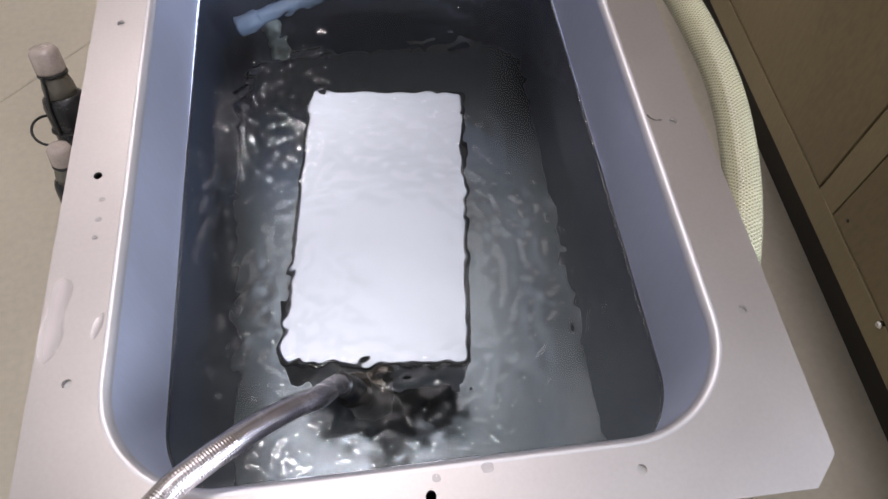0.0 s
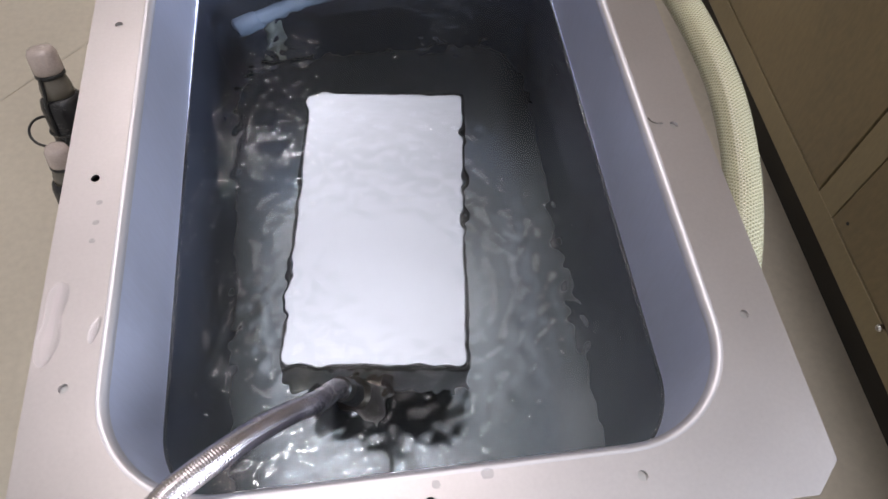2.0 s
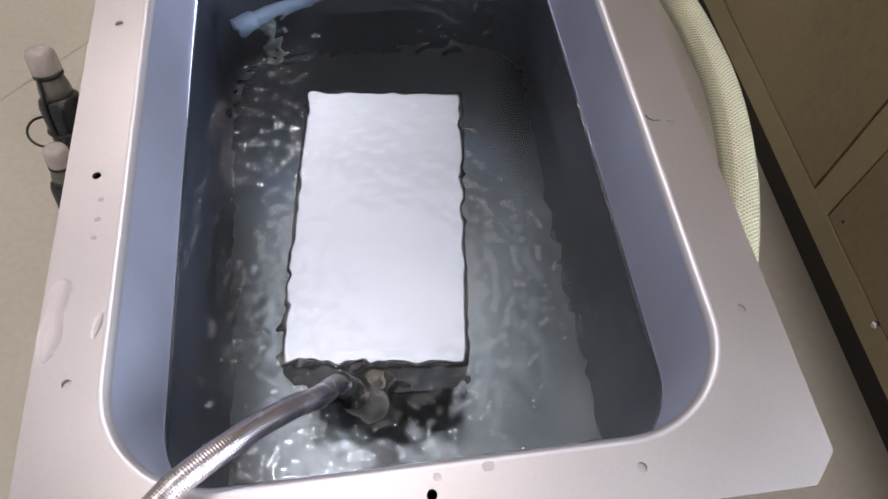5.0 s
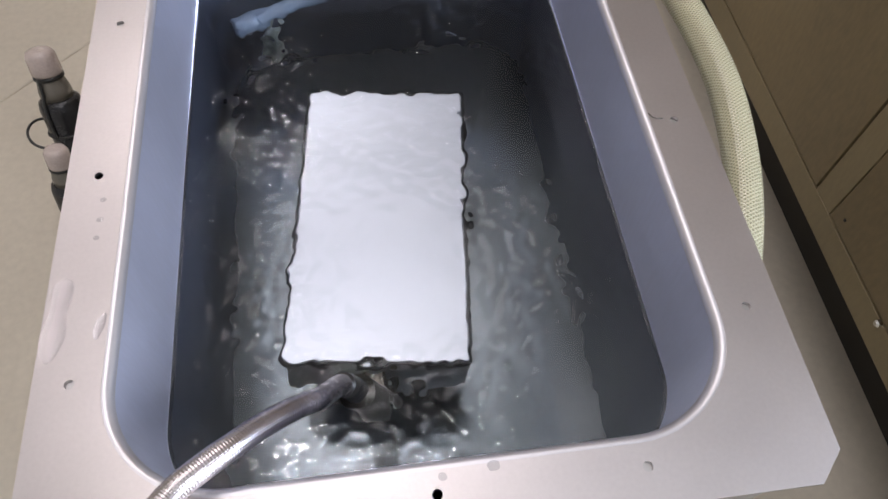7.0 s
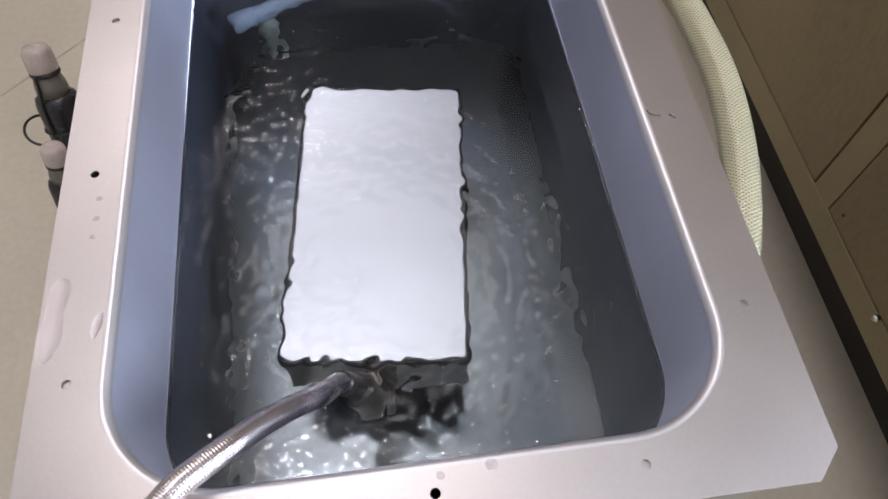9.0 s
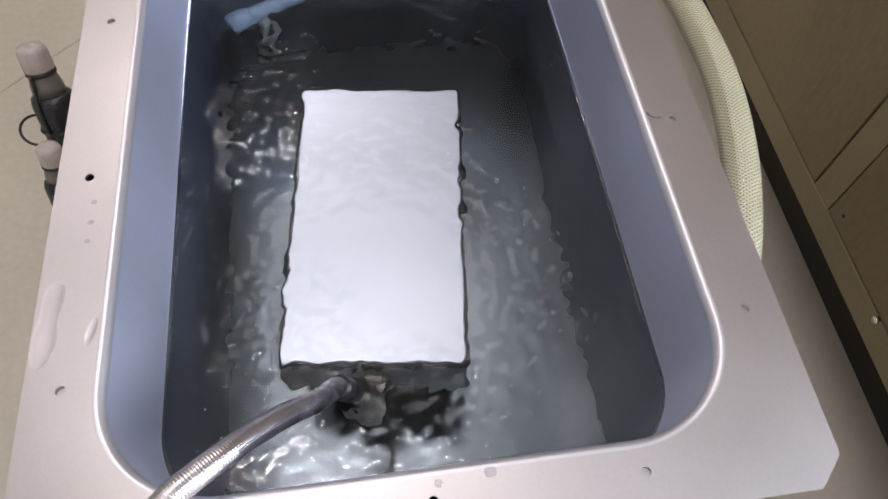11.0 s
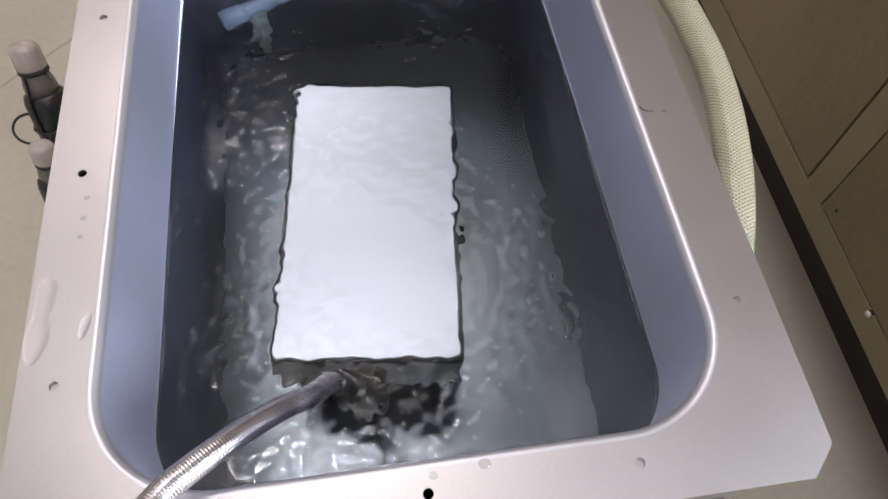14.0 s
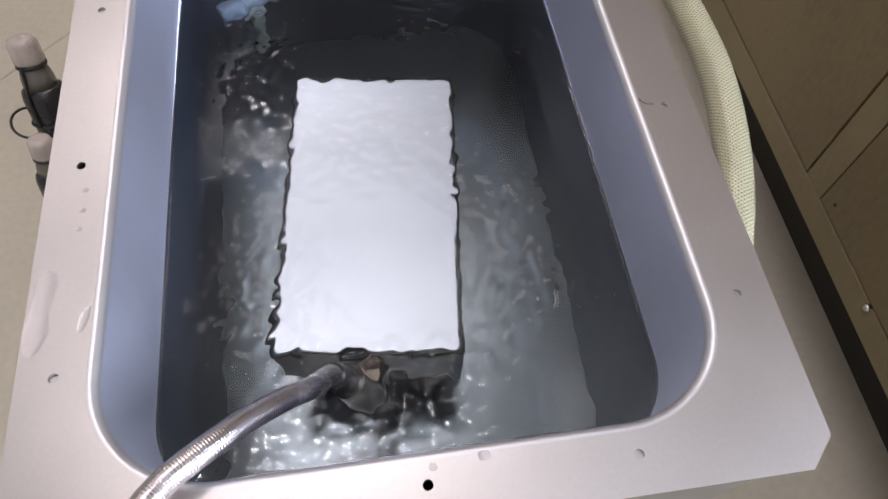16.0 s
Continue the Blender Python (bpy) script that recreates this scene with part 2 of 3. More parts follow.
def build_room():
    floor = part("floor", box(X0 - 0.1, X1 + 0.1, Y0 - 0.1, Y1 + 0.1, -0.12, 0.0), FLOOR_MAT)
    tagged(floor, "worn beige coated workshop floor with a joint", "floor", kind="structure")
    d = (JOINT_B - JOINT_A).normalized()
    side = Vector((-d.y, d.x, 0)) * 0.003
    bm = bmesh.new()
    a, b = JOINT_A - d * 1.2, JOINT_A + d * 2.2
    vs = [bm.verts.new(p + Vector((0, 0, 0.0015))) for p in (a - side, b - side, b + side, a + side)]
    f = bm.faces.new(vs)
    r = bmesh.ops.extrude_face_region(bm, geom=[f])
    bmesh.ops.translate(bm, verts=[v for v in r["geom"] if isinstance(v, bmesh.types.BMVert)], vec=(0, 0, -0.004))
    part("floor_joint", bm, JOINT, floor, "darker filled joint in the floor")
    wall = part("wall_west", box(X0 - 0.1, X0, Y0, Y1, 0, CEIL), WALL_MAT)
    tagged(wall, "plain off-white painted wall", "wall", kind="structure")
    wall = part("wall_north", box(X0 - 0.1, X1 + 0.1, Y1, Y1 + 0.1, 0, CEIL), WALL_MAT)
    tagged(wall, "plain off-white painted wall", "wall", kind="structure")
    wall = part("wall_south", box(X0 - 0.1, X1 + 0.1, Y0 - 0.1, Y0, 0, CEIL), WALL_MAT)
    tagged(wall, "plain off-white painted wall", "wall", kind="structure")
    # the wall behind the cabinet, open for the assumed window
    bm = box(X1, X1 + 0.1, Y0, Y1, 0, WIN_Z - WIN_H / 2)
    box(X1, X1 + 0.1, Y0, Y1, WIN_Z + WIN_H / 2, CEIL, bm=bm)
    box(X1, X1 + 0.1, Y0, WIN_Y - WIN_W / 2, WIN_Z - WIN_H / 2, WIN_Z + WIN_H / 2, bm=bm)
    box(X1, X1 + 0.1, WIN_Y + WIN_W / 2, Y1, WIN_Z - WIN_H / 2, WIN_Z + WIN_H / 2, bm=bm)
    tagged(part("wall_east", bm, WALL_MAT), "plain off-white painted wall with an assumed window", "wall", kind="structure")
    ceiling = part("ceiling", box(X0 - 0.1, X1 + 0.1, Y0 - 0.1, Y1 + 0.1, CEIL, CEIL + 0.1), CEIL_MAT)
    tagged(ceiling, "plain white painted ceiling", "ceiling", kind="structure")
    for tx, ty, long, lit, _ in UNSEEN_LAMPS:
        lamp = thing("unseen_ceiling_lamp", tx, ty, CEIL, "flat white panel lamp added out of view for brightness" if lit > 0.2 else "white fluorescent batten lamp out of view under the ceiling", "lamp", "ceiling lamps")
        w, e = lit / 2 + 0.015, long / 2 + 0.01
        part("housing", box(-e - 0.01, e + 0.01, -w, w, -0.06, 0, 0.004), LAMP_BODY, lamp)
        for s in (-1, 1):
            part("end_cap" if lit > 0.2 else "tube_holder", box(s * e - 0.01, s * e + 0.01, -w + 0.004, w - 0.004, -0.11, -0.06, 0.003), LAMP_BODY, lamp)


# ---- the tank ----
IX0, IX1, IY0, IY1, IR = -0.2230, 0.2370, -0.1690, 0.575, 0.085
OX0, OX1, OY0, OY1, CH = -0.2805, 0.2951, -0.2205, 0.630, 0.0216


def basin_loop(inset, z):
    return rounded_rect(IX0 + inset, IX1 - inset, IY0 + inset, IY1 - inset, max(0.004, IR - inset), z)


def circle(x, y, r, n=16):
    return [(x + r * math.cos(2 * math.pi * i / n), y + r * math.sin(2 * math.pi * i / n)) for i in range(n)]


HOLES = [(-0.2535, -0.0820 + 0.1903 * k) for k in range(4)] + [(0.2672, -0.0815 + 0.1945 * k) for k in range(4)]
HOLES += [(0.1541 - 0.1495 * k, -0.1932) for k in range(3)]


def build_tank():
    tank = thing("steel_tank", 0, 0, 0, "satin stainless steel tank with a wide drilled flange", "tank")
    outline = [(OX0 + CH, OY0), (OX1 - CH, OY0), (OX1, OY0 + CH), (OX1, OY1 - CH), (OX1 - CH, OY1), (OX0 + CH, OY1), (OX0, OY1 - CH), (OX0, OY0 + CH)]
    lip = [(p.x, p.y) for p in basin_loop(-0.0075, 0)]
    bm = sheet_with_holes(outline, [lip] + [circle(x, y, 0.0038) for x, y in HOLES], FLANGE - 0.003, FLANGE)
    part("flange", bm, STEEL_FLANGE, tank, "pinkish satin steel flange with bolt holes")
    # Steel backings added under most holes to make them read lighter.
    for k, (x, y) in enumerate(HOLES):
        if k not in (1, 9):
            part("hole_backing", lathe([(0.0075, -0.004), (0.0075, 0)], 6, m=Matrix.Translation((x, y, FLANGE - 0.0036))), JACKET, tank)
    # basin: rolled lip, straight walls, rounded foot, floor
    loops = [basin_loop(-0.0078, FLANGE - 0.0005)]
    for i in range(1, 7):
        w = radians(15 * i)
        loops.append(basin_loop(-0.0075 + 0.0075 * math.sin(w), FLANGE - 0.0075 + 0.0075 * math.cos(w)))
    part("rim", loft(loops, cap_last=False), STEEL_RIM, tank, "rolled rim, whitened to carry its highlight", smooth=True)
    part("basin", loft([basin_loop(0.0, FLANGE - 0.0075), basin_loop(0.0015, WATER)], cap_last=False), STEEL_BASIN, tank, "drawn steel basin wall, blue-grey partly from cool light", smooth=True)
    part("sunken_wall", loft([basin_loop(0.0015, WATER), basin_loop(0.003, BED + 0.001)], cap_last=False), STEEL_SUNK, tank, "wall below the waterline, darkened in colour as shade", smooth=True)
    part("bed", loft([basin_loop(0.0005, BED - 0.002), basin_loop(0.0005, BED), basin_loop(0.10, BED)]), STEEL_BED, tank, "steel tank floor darker than the basin wall")
    film = part("waterline_film", loft([basin_loop(0.0045, WATER + 0.0003), basin_loop(0.0028, WATER + 0.0007), basin_loop(0.0017, WATER + 0.0022)], cap_last=False), DROP_MAT, tank, "thin film of water climbing the wall", smooth=True)
    film.visible_shadow = False
    # outer jacket and feet
    bm = loft([rounded_rect(OX0 + 0.012, OX1 - 0.012, OY0 + 0.012, OY1 - 0.012, 0.01, z, 3) for z in (0.10, FLANGE - 0.0035)], cap_last=False, cap_first=True)
    part("jacket", bm, JACKET, tank)
    for x in (OX0 + 0.05, OX1 - 0.05):
        for y in (OY0 + 0.05, OY1 - 0.05):
            part("foot", lathe([(0.022, 0), (0.022, 0.012), (0.012, 0.016), (0.012, 0.101)], 16, m=Matrix.Translation((x, y, 0))), RUBBER, tank)


def wave_heights(xs, ys):
    rng = np.random.default_rng(7)
    gx, gy = np.meshgrid(xs, ys)
    z = np.zeros_like(gx)
    for k in range(46):
        lam = 0.0120 * (3.2 ** rng.random())
        a = rng.random() * 2 * math.pi
        z += 0.0178 * lam / 6.283 * np.sin(2 * math.pi / lam * (gx * math.cos(a) + gy * math.sin(a)) + rng.random() * 6.28)
    # patches of rougher and calmer water
    env = np.zeros_like(gx)
    for k in range(9):
        lam = rng.uniform(0.10, 0.26)
        a = rng.random() * 2 * math.pi
        env += np.sin(2 * math.pi / lam * (gx * math.cos(a) + gy * math.sin(a)) + rng.random() * 6.28)
    z *= np.clip(0.62 + 0.22 * env, 0.20, 1.3) + 0.55 * np.exp(-np.hypot(gx + 0.04, gy + 0.10) / 0.09) + 0.25 * np.exp(-np.hypot(gx + 0.17, gy - 0.22) / 0.08)
    # rings that spread from the hose
    for cx, cy, amp, lam in ((-0.04, -0.09, 0.00007, 0.015), (0.02, -0.07, 0.00005, 0.011)):
        d = np.hypot(gx - cx, gy - cy)
        z += amp * np.exp(-d / 0.07) * np.sin(2 * math.pi * d / lam)
    return z


def build_water():
    xs = np.arange(IX0 - 0.030, IX1 + 0.0301, 0.0011)
    ys = np.arange(IY0 - 0.030, IY1 + 0.0301, 0.0011)
    z = wave_heights(xs, ys)
    nx, ny = len(xs), len(ys)
    gx, gy = np.meshgrid(xs, ys)
    verts = np.stack([gx.ravel(), gy.ravel(), z.ravel()], 1)
    i = np.arange(nx * ny).reshape(ny, nx)
    faces = np.stack([i[:-1, :-1].ravel(), i[:-1, 1:].ravel(), i[1:, 1:].ravel(), i[1:, :-1].ravel()], 1)
    me = bpy.data.meshes.new("water")
    me.from_pydata(verts.tolist(), [], faces.tolist())
    me.shade_smooth()
    me.materials.append(WATER_MAT)
    ob = new("water", me)
    ob.location = (0, 0, WATER)
    ob.visible_shadow = False
    return tagged(ob, "clear rippling water that fills the steel tank", "water", kind="structure")


BOX_YAW = -6.8
BOX_C = (-0.0125, 0.1705)
BOX_W, BOX_L, BOX_H = 0.202, 0.376, 0.10


def build_box():
    ob = thing("transducer_box", BOX_C[0], BOX_C[1], BOX_Z, "brushed steel box on short feet sunk in the tank", "box", rz=BOX_YAW)
    w, l, r = BOX_W / 2, BOX_L / 2, 0.006

    def ring(inset, z, rad):
        return rounded_rect(-w + inset, w - inset, -l + inset, l - inset, rad, z, 4)
    part("body", loft([ring(0, 0.0, r), ring(0, BOX_H - 0.006, r), ring(0.001, BOX_H - 0.004, r)], cap_first=True), STEEL_BOX_SIDE, ob, "steel side walls, darker than the cover")
    # Black ring that outlines the cover plate.
    part("edging", loft([ring(-0.001, BOX_H - 0.008, r), ring(-0.0012, BOX_H - 0.001, r), ring(0.0005, BOX_H + 0.0005, r), ring(0.006, BOX_H + 0.0005, r)]), RUBBER, ob, "black edging round the cover plate")
    loops = [ring(0.0028, BOX_H - 0.004, r)]
    for i in range(4):
        a = radians(90 * i / 3)
        loops.append(ring(0.0028 + 0.0015 * (1 - math.cos(a)), BOX_H + 0.0005 + 0.0015 * math.sin(a), r))
    loops.append(ring(0.03, BOX_H + 0.002, 0.002))
    part("cover_plate", loft(loops), STEEL_BOX, ob, "bright brushed steel cover plate", smooth=False)
    for x in (-w + 0.025, w - 0.025):
        for y in (-l + 0.05, l - 0.03):
            part("foot", lathe([(0.012, BED - BOX_Z), (0.012, BED - BOX_Z + 0.006), (0.009, BED - BOX_Z + 0.008), (0.009, 0.001)], 16, m=Matrix.Translation((x, y, 0))), RUBBER, ob)
    # outlet at the near end
    m = pose(0.0, -l, 0.058, 90, 0, 0)
    part("outlet_nut", lathe([(0.019, -0.002), (0.019, 0.016), (0.017, 0.018)], 6, m=m), FITTING, ob, "tarnished hexagonal outlet nut")
    return ob


HOSE_PATH = [(-0.0352, -0.0200, BOX_Z + 0.058), (-0.0372, -0.0460, BOX_Z + 0.060), (-0.0410, -0.0570, BOX_Z + 0.095), (-0.0490, -0.0600, BOX_Z + 0.150),
             (-0.0632, -0.0652, WATER + 0.010), (-0.0777, -0.0916, FLANGE - 0.065), (-0.0961, -0.1085, FLANGE - 0.035), (-0.1175, -0.1288, FLANGE - 0.008),
             (-0.1322, -0.1440, FLANGE + 0.008), (-0.1493, -0.1595, FLANGE + 0.019), (-0.1660, -0.1753, FLANGE + 0.026), (-0.1840, -0.1990, FLANGE + 0.028), (-0.2250, -0.2450, FLANGE - 0.010), (-0.2500, -0.2800, FLANGE - 0.110),
             (-0.2600, -0.3000, FLANGE - 0.300), (-0.2700, -0.3300, 0.10), (-0.3300, -0.4100, 0.013), (-0.5500, -0.6500, 0.012)]


def build_braided_hose():
    ob = thing("braided_hose", -0.26, -0.30, 0, "shiny braided stainless steel hose bent over the tank rim", "hose")
    base = Vector((-0.26, -0.30, 0))
    frames, step = even_path([Vector(p) - base for p in HOSE_PATH], 0.0005)
    n, r = 72, 0.0094
    turns = 24

    def relief(k, i):
        u, v = k * step / 0.0022, i / n * turns
        return 0.00026 * math.sin((u + v) * math.pi) * math.sin((u - v) * math.pi)
    part("braid", tube(frames, r, n, relief), BRAID, ob, "fine braided steel wire sheath", smooth=True)
    k0 = next(k for k, f in enumerate(frames) if (f[0] + base).z > WATER - 0.012)
    part("collar", tube(frames[max(0, k0 - 39):k0 + 51], 0.0116, 32), COLLAR, ob, "dark crimped collar", smooth=True)
    part("elbow", tube(frames[0:max(12, k0 - 38)], 0.0175, 32), FITTING, ob, "tarnished brass elbow", smooth=True)


PVC_PATH = [(0.62, 1.50, 0.021), (0.56, 1.25, 0.03), (0.475, 0.85, 0.20), (0.388, 0.55, FLANGE - 0.120), (0.370, 0.39, FLANGE - 0.075),
            (0.371, 0.29, FLANGE - 0.063), (0.369, 0.195, FLANGE - 0.060), (0.352, 0.095, FLANGE - 0.062), (0.323, 0.005, FLANGE - 0.068),
            (0.300, -0.05, FLANGE - 0.095), (0.290, -0.080, FLANGE - 0.15), (0.288, -0.090, FLANGE - 0.22)]


def build_vinyl_hose():
    ob = thing("vinyl_hose", 0.62, 1.5, 0, "yellowed clear vinyl hose with a thread mesh", "hose")
    base = Vector((0.62, 1.5, 0))
    frames, step = even_path([Vector(p) - base for p in PVC_PATH], 0.006)
    r = 0.0182
    skin = part("skin", tube(frames, r, 32), PVC_SKIN, ob, "yellowed clear vinyl wall", smooth=True)
    skin.visible_shadow = False
    part("core", tube(frames, r * 0.74, 24), PVC_CORE, ob, "olive inner bore", smooth=True)
    # reinforcing threads wound both ways
    bm = bmesh.new()
    count, pitch, rt, h = 18, 0.075, r * 0.82, 0.0011
    for sense in (-1, 1):
        for c in range(count):
            prev = None
            for k, (p, a, b) in enumerate(frames):
                w = 2 * math.pi * (c / count + sense * k * step / pitch)
                out = a * math.cos(w) + b * math.sin(w)
                tan = (b * math.cos(w) - a * math.sin(w))
                q = p + out * rt
                now = [bm.verts.new(q + tan * h), bm.verts.new(q + out * h * 0.8), bm.verts.new(q - tan * h)]
                if prev:
                    for i in (0, 1):
                        bm.faces.new((prev[i], prev[i + 1], now[i + 1], now[i]))
                prev = now
    part("thread_mesh", bm, THREAD, ob, "crossed cream reinforcing threads", smooth=True)


def build_inlet_pipe():
    """The pale pipe near the far end of the tank, under the water."""
    ob = thing("inlet_pipe", 0, 0, FLANGE, "pale blue plastic pipe end under the water", "pipe")
    z = -0.215
    frames, _ = even_path([(-0.175, 0.487, z), (-0.118, 0.514, z + 0.003), (-0.068, 0.533, z + 0.006), (-0.015, 0.552, z + 0.01), (0.025, 0.5730, z + 0.012)], 0.004)
    part("pipe", tube(frames, 0.0132, 24), PIPE_BLUE, ob, smooth=True)
    f0, f1 = frames[0][0], (frames[1][0] - frames[0][0]).normalized()
    m = Matrix.Translation(f0) @ f1.to_track_quat("Z", "Y").to_matrix().to_4x4()
    part("end_cap", lathe([(0.011, -0.012), (0.0162, -0.009), (0.0162, 0.018), (0.0150, 0.022), (0.0132, 0.023)], 24, m=m), PIPE_BLUE, ob, "thick pale end cap", smooth=True)
    part("stub", lathe([(0.010, -0.114), (0.012, -0.11), (0.012, -0.03), (0.010, -0.012)], 20, m=Matrix.Translation(f0 + Vector((0.035, 0.012, 0)))), PIPE_CLEAR, ob, "cloudy downward stub", smooth=True)


# ---- the cabinet ----
CX, CY0, CY1, CZ0, CZ1 = 0.755, -0.85, 1.75, 0.292, 1.05
DOOR_Z = 0.3515
STILE_LO, STILE_HI = 0.2776, 0.3326


def build_cabinet():
    cab = thing("cabinet", CX, 0.305, 0, "ochre brown painted low cabinet with flush doors", "cabinet")
    o = Vector((CX, 0.305, 0))

    def at(bm):
        bmesh.ops.translate(bm, verts=bm.verts, vec=-o)
        return bm
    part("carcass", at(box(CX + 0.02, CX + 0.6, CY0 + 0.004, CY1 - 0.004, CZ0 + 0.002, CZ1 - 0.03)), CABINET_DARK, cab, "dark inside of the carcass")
    # Near-black plinth paints in the shadow under the cabinet.
    part("plinth", at(box(CX + 0.165, CX + 0.58, CY0 + 0.02, CY1 - 0.02, 0, CZ0)), CABINET_DARK, cab, "recessed plinth, near-black as shade under the cabinet")
    part("top", at(box(CX - 0.012, CX + 0.62, CY0 - 0.01, CY1 + 0.01, CZ1 - 0.03, CZ1, 0.003)), CABINET_MAT, cab)
    part("rail", at(box(CX, CX + 0.02, CY0, CY1, CZ0, DOOR_Z - 0.002, 0.0015)), CABINET_MAT, cab)
    part("rail", at(box(CX, CX + 0.02, CY0, CY1, CZ1 - 0.07, CZ1 - 0.031, 0.0015)), CABINET_MAT, cab)
    w = 0.62
    stiles = [(CY0, CY0 + 0.05), (STILE_LO - w - 0.055, STILE_LO - w), (STILE_LO, STILE_HI), (STILE_HI + w, STILE_HI + w + 0.055), (CY1 - 0.05, CY1)]
    for a, b in stiles:
        part("stile", at(box(CX + 0.0004, CX + 0.02, a, b, DOOR_Z - 0.0018, CZ1 - 0.0702, 0.0012)), CABINET_MAT, cab)
    for (_, a), (b, _) in zip(stiles, stiles[1:]):
        if b - a < 0.1:
            continue
        g = 0.0034
        door = part("door", at(box(CX - 0.001, CX + 0.019, a + g, b - g, DOOR_Z + g, CZ1 - 0.0724, 0.0012)), DOOR_MAT, cab, "darker brown flush door")
        if abs(b - STILE_LO) < 1e-6:
            m = Matrix.Translation((-0.001, b - 0.205 - o.y, DOOR_Z - 0.006)) @ pose(0, 0, 0, 0, -90, 0)
            part("catch", lathe([(0.0065, -0.002), (0.0065, 0.004), (0.004, 0.007)], 16, m=m), CHROME, door, "small bright metal catch")
            m = Matrix.Translation((-0.001, b - 0.032 - o.y, DOOR_Z + 0.030)) @ pose(0, 0, 0, 0, -90, 0)
            part("screw", lathe([(0.0032, -0.002), (0.0032, 0.001), (0.002, 0.0015)], 12, m=m), RUBBER, door, "dark screw head")


# ---- bottles beside the tank ----
def build_bottle(base, top, scale, label, loop):
    base, top = Vector(base), Vector(top)
    ob = thing("capped_bottle", base.x, base.y, 0, label, "bottle", "bottles beside the tank")
    d = (top - base)
    h = d.length
    turn = d.to_track_quat("Z", "Y").to_matrix().to_4x4()
    m = Matrix.Translation((0, 0, base.z)) @ turn
    s = scale
    part("body", lathe([(0.034 * s, 0), (0.037 * s, 0.006), (0.037 * s, h - 0.105 * s), (0.034 * s, h - 0.092 * s), (0.028 * s, h - 0.087 * s)], 28, m=m), BLACK_GLOSS, ob, smooth=True)
    part("neck", lathe([(0.028 * s, h - 0.088 * s), (0.0265 * s, h - 0.070 * s), (0.022 * s, h - 0.052 * s), (0.0205 * s, h - 0.046 * s)], 28, m=m), GREY_SLEEVE, ob, "grey tapered shoulder", smooth=True)
    part("band", lathe([(0.0235 * s, h - 0.052 * s), (0.0255 * s, h - 0.050 * s), (0.0255 * s, h - 0.046 * s), (0.0235 * s, h - 0.044 * s)], 28, m=m), WIRE, ob, "black band", smooth=True)
    part("cap", lathe([(0.0245 * s, h - 0.044 * s), (0.0255 * s, h - 0.040 * s), (0.0245 * s, h - 0.010 * s), (0.020 * s, h - 0.002 * s), (0.012 * s, h), (0.002, h - 0.001)], 28, m=m), PALE_CAP, ob, "pale pinkish cap", smooth=True)
    if loop:
        c = m @ Vector((0, 0, h - 0.155 * s))
        pts = [c + Vector((-0.012 + 0.027 * (math.cos(a) - 1), 0.034 * math.sin(a) - 0.012, 0.01 - 0.012 * math.cos(a))) for a in [radians(k * 30) for k in range(13)]]
        frames, _ = even_path(pts, 0.003, 8)
        part("wire_loop", tube(frames, 0.0024, 10), WIRE, ob, "black wire loop", smooth=True)
        out = Vector((-0.35, -0.85, 0.40)).normalized()
        strip = [m @ Vector((0, 0, h - a * s)) + out * b * s for a, b in ((0.048, 0.026), (0.075, 0.030), (0.10, 0.038), (0.152, 0.040))]
        frames, _ = even_path(strip, 0.004, 8)
        part("strap", tube(frames, 0.003, 8), WIRE, ob, "black cap strap", smooth=True)
        ring = [m @ Vector((0.0385 * s * math.cos(radians(30 * k)), 0.0385 * s * math.sin(radians(30 * k)), h - 0.150 * s)) for k in range(13)]
        frames, _ = even_path(ring, 0.004, 6)
        part("wire_tie", tube(frames, 0.0024, 10), WIRE, ob, "black wire tie", smooth=True)


# ---- drops on the flange ----
def build_drop(x, y, rx, ry, rz, h, label="clear water drop on the steel flange", uneven=0.22):
    bm = bmesh.new()
    seed = Vector((x * 50, y * 50, 0))
    n, rows = 28, 5
    c = bm.verts.new((0, 0, h))
    prev = None
    for k in range(1, rows + 1):
        f = k / rows
        ring = []
        for i in range(n):
            w = 2 * math.pi * i / n
            e = 1 + uneven * noise.noise(seed + Vector((math.cos(w), math.sin(w), 0)) * 1.3)
            ring.append(bm.verts.new((rx * f * e * math.cos(w), ry * f * e * math.sin(w), h * math.sqrt(max(0, 1 - f ** 3)))))
        for i in range(n):
            if prev is None:
                bm.faces.new((c, ring[i], ring[(i + 1) % n]))
            else:
                bm.faces.new((prev[i], ring[i], ring[(i + 1) % n], prev[(i + 1) % n]))
        prev = ring
    ob = part("water_drop", bm, DROP_MAT, smooth=True)
    ob.matrix_world = pose(x, y, FLANGE + 0.0002, 0, 0, rz)
    ob.visible_shadow = False
    tagged(ob, label, "water drop", "drops on the flange")


DROPS = [(-0.2366, -0.0371, 0.004, 0.011, -12, 0.0012), (0.0460, -0.1788, 0.0045, 0.004, 0, 0.0014), (0.0095, -0.1818, 0.0032, 0.003, 0, 0.001),
         (-0.2470, 0.0820, 0.0028, 0.0024, 0, 0.0009), (-0.2475, 0.0620, 0.0030, 0.0024, 20, 0.0009), (-0.2485, 0.0440, 0.0026, 0.0022, 0, 0.0008),
         ]


MARKS = [(0.2500, 0.1180, -35, 0.0070, "dark curved crumb beside the tank rim")]


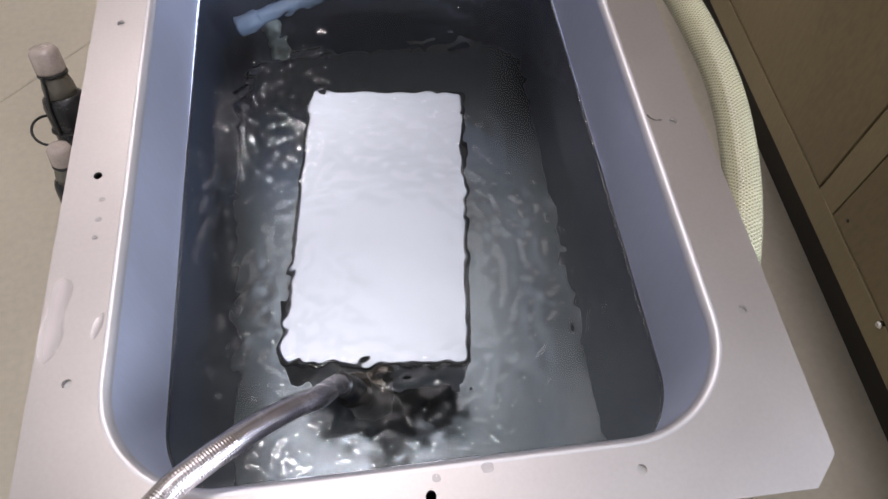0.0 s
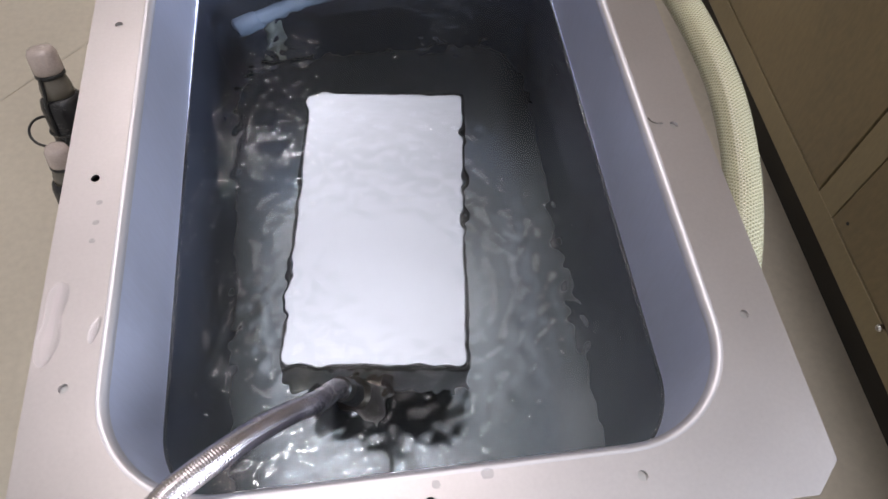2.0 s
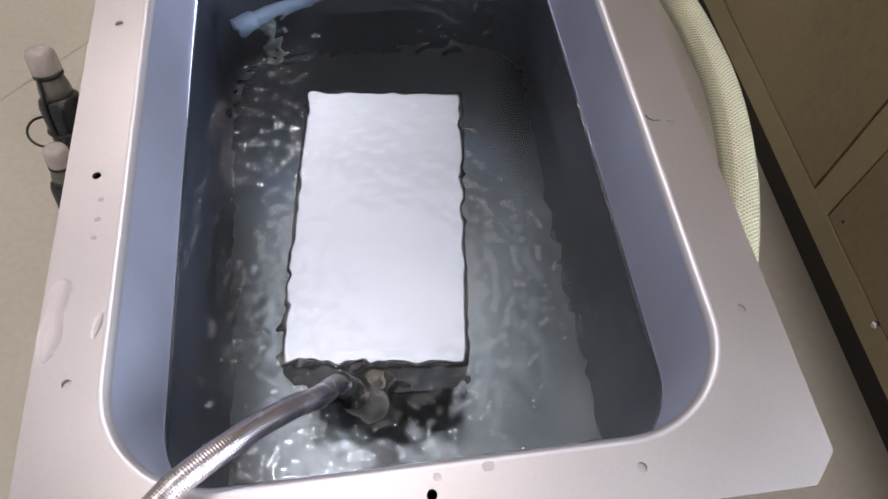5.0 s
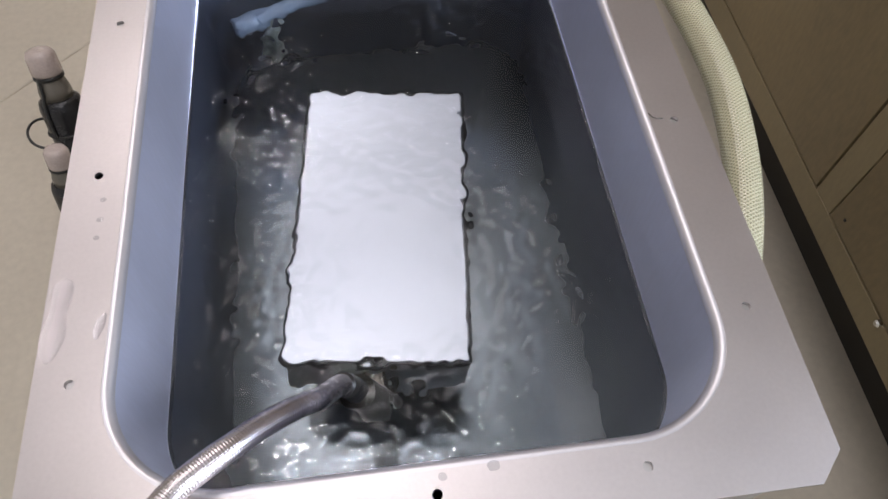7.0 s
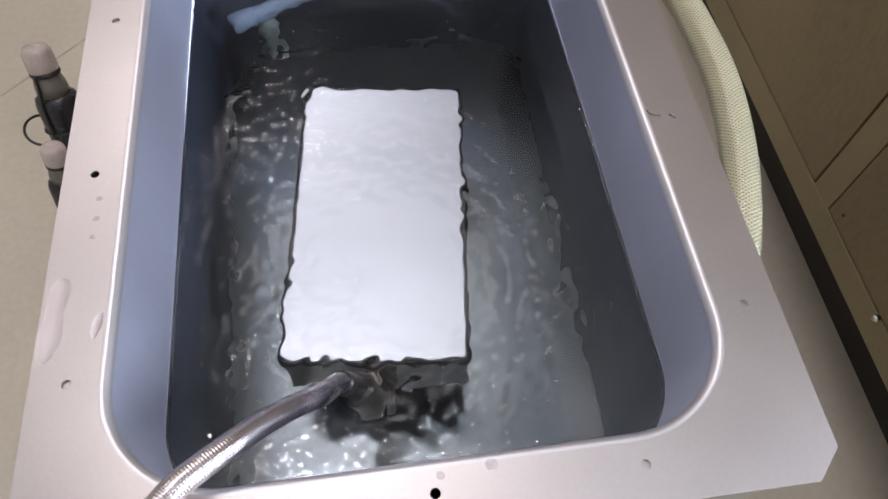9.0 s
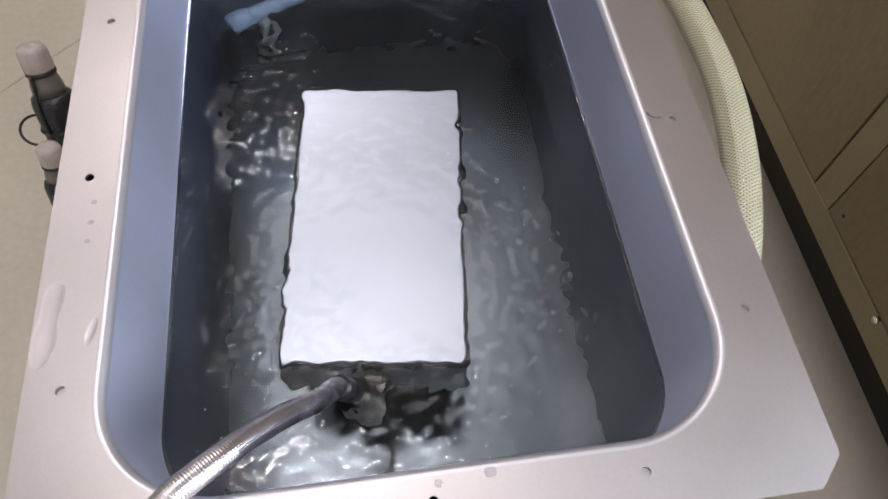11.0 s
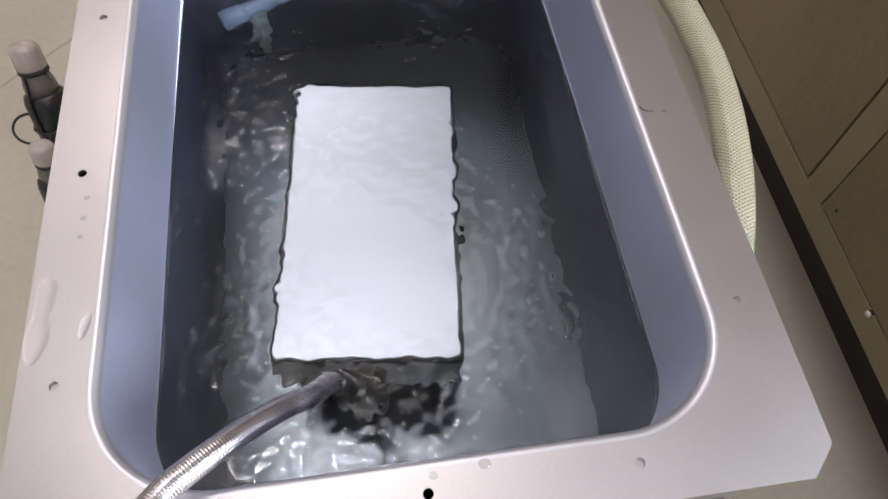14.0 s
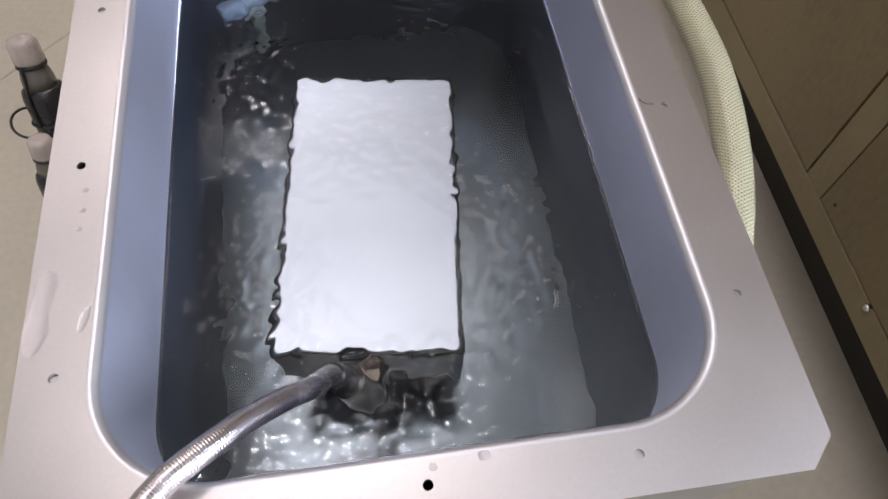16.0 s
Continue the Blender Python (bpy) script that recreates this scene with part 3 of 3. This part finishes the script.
def build_puddle():
    """A thumb of water that has run to the flange's edge."""
    shape = [(0.0, 0.0), (0.004, 0.0062), (0.010, 0.0085), (0.020, 0.0080), (0.032, 0.0066), (0.042, 0.0088), (0.052, 0.0096), (0.060, 0.0080), (0.068, 0.0050), (0.073, 0.0)]
    shape = smooth_path([(a, b, 0) for a, b in shape], 4)
    bm = bmesh.new()
    prev = None
    for p in shape:
        row = []
        for k in range(9):
            f = -1 + k / 4
            shift = -0.0040 * p.x / 0.073
            row.append(bm.verts.new((f * p.y + shift, -p.x, 0.0007 * (1 - f ** 4) * min(1, p.y / 0.004))))
        if prev:
            for k in range(8):
                bm.faces.new((prev[k], prev[k + 1], row[k + 1], row[k]))
        prev = row
    bmesh.ops.remove_doubles(bm, verts=bm.verts, dist=0.00002)
    ob = part("water_puddle", bm, PUDDLE_MAT, smooth=True)
    ob.matrix_world = pose(-0.2672, 0.0085, FLANGE + 0.0002, 0, 0, -1)
    ob.visible_shadow = False
    tagged(ob, "long shallow puddle on the steel flange", "water puddle")


def build_mark(x, y, rz, long, label):
    """A short curved crumb of dark residue on the flange."""
    frames, _ = even_path([(-long, 0.0012, 0), (-long * 0.4, -0.0012, 0.0003), (long * 0.3, -0.0010, 0.0003), (long, 0.0018, 0)], 0.0008, 8)
    bm = tube([(p, a, b) for p, a, b in frames], 0.0006, 6, lambda k, i: 0.0004 * noise.noise(Vector((k * 0.4, i, x * 90))))
    ob = part("residue_crumb", bm, RESIDUE, smooth=True)
    ob.matrix_world = pose(x, y, FLANGE + 0.0004, 0, 0, rz)
    tagged(ob, label, "residue", "crumbs on the flange")


def motions():
    """The water shivers: the rippled sheet slides about in small uneven loops."""
    rng = random.Random(3)
    rows = []
    for k in range(65):
        t = k * 0.25
        a = 2.1 * t + 0.5 * math.sin(1.3 * t)
        r = 0.011 + 0.006 * math.sin(0.9 * t)
        rows.append((t, pose(r * math.cos(a) + 0.004 * rng.uniform(-1, 1), r * math.sin(a) + 0.004 * rng.uniform(-1, 1), WATER)))
    walk(water, rows)


build_room()
build_tank()
water = build_water()
build_box()
build_braided_hose()
build_vinyl_hose()
build_inlet_pipe()
build_cabinet()
build_bottle((-0.5493, 0.4968, 0.0), (-0.5600, 0.6783, FLANGE - 0.362), 1.0, "tall dark bottle with a pale pinkish cap and wire loop", True)
build_bottle((-0.5584, 0.3763, 0.0), (-0.5230, 0.492, FLANGE - 0.400), 0.78, "smaller dark bottle with a pale cap beside the tank", False)
for d in DROPS:
    build_drop(*d)
build_puddle()
for m in MARKS:
    build_mark(*m)
motions()
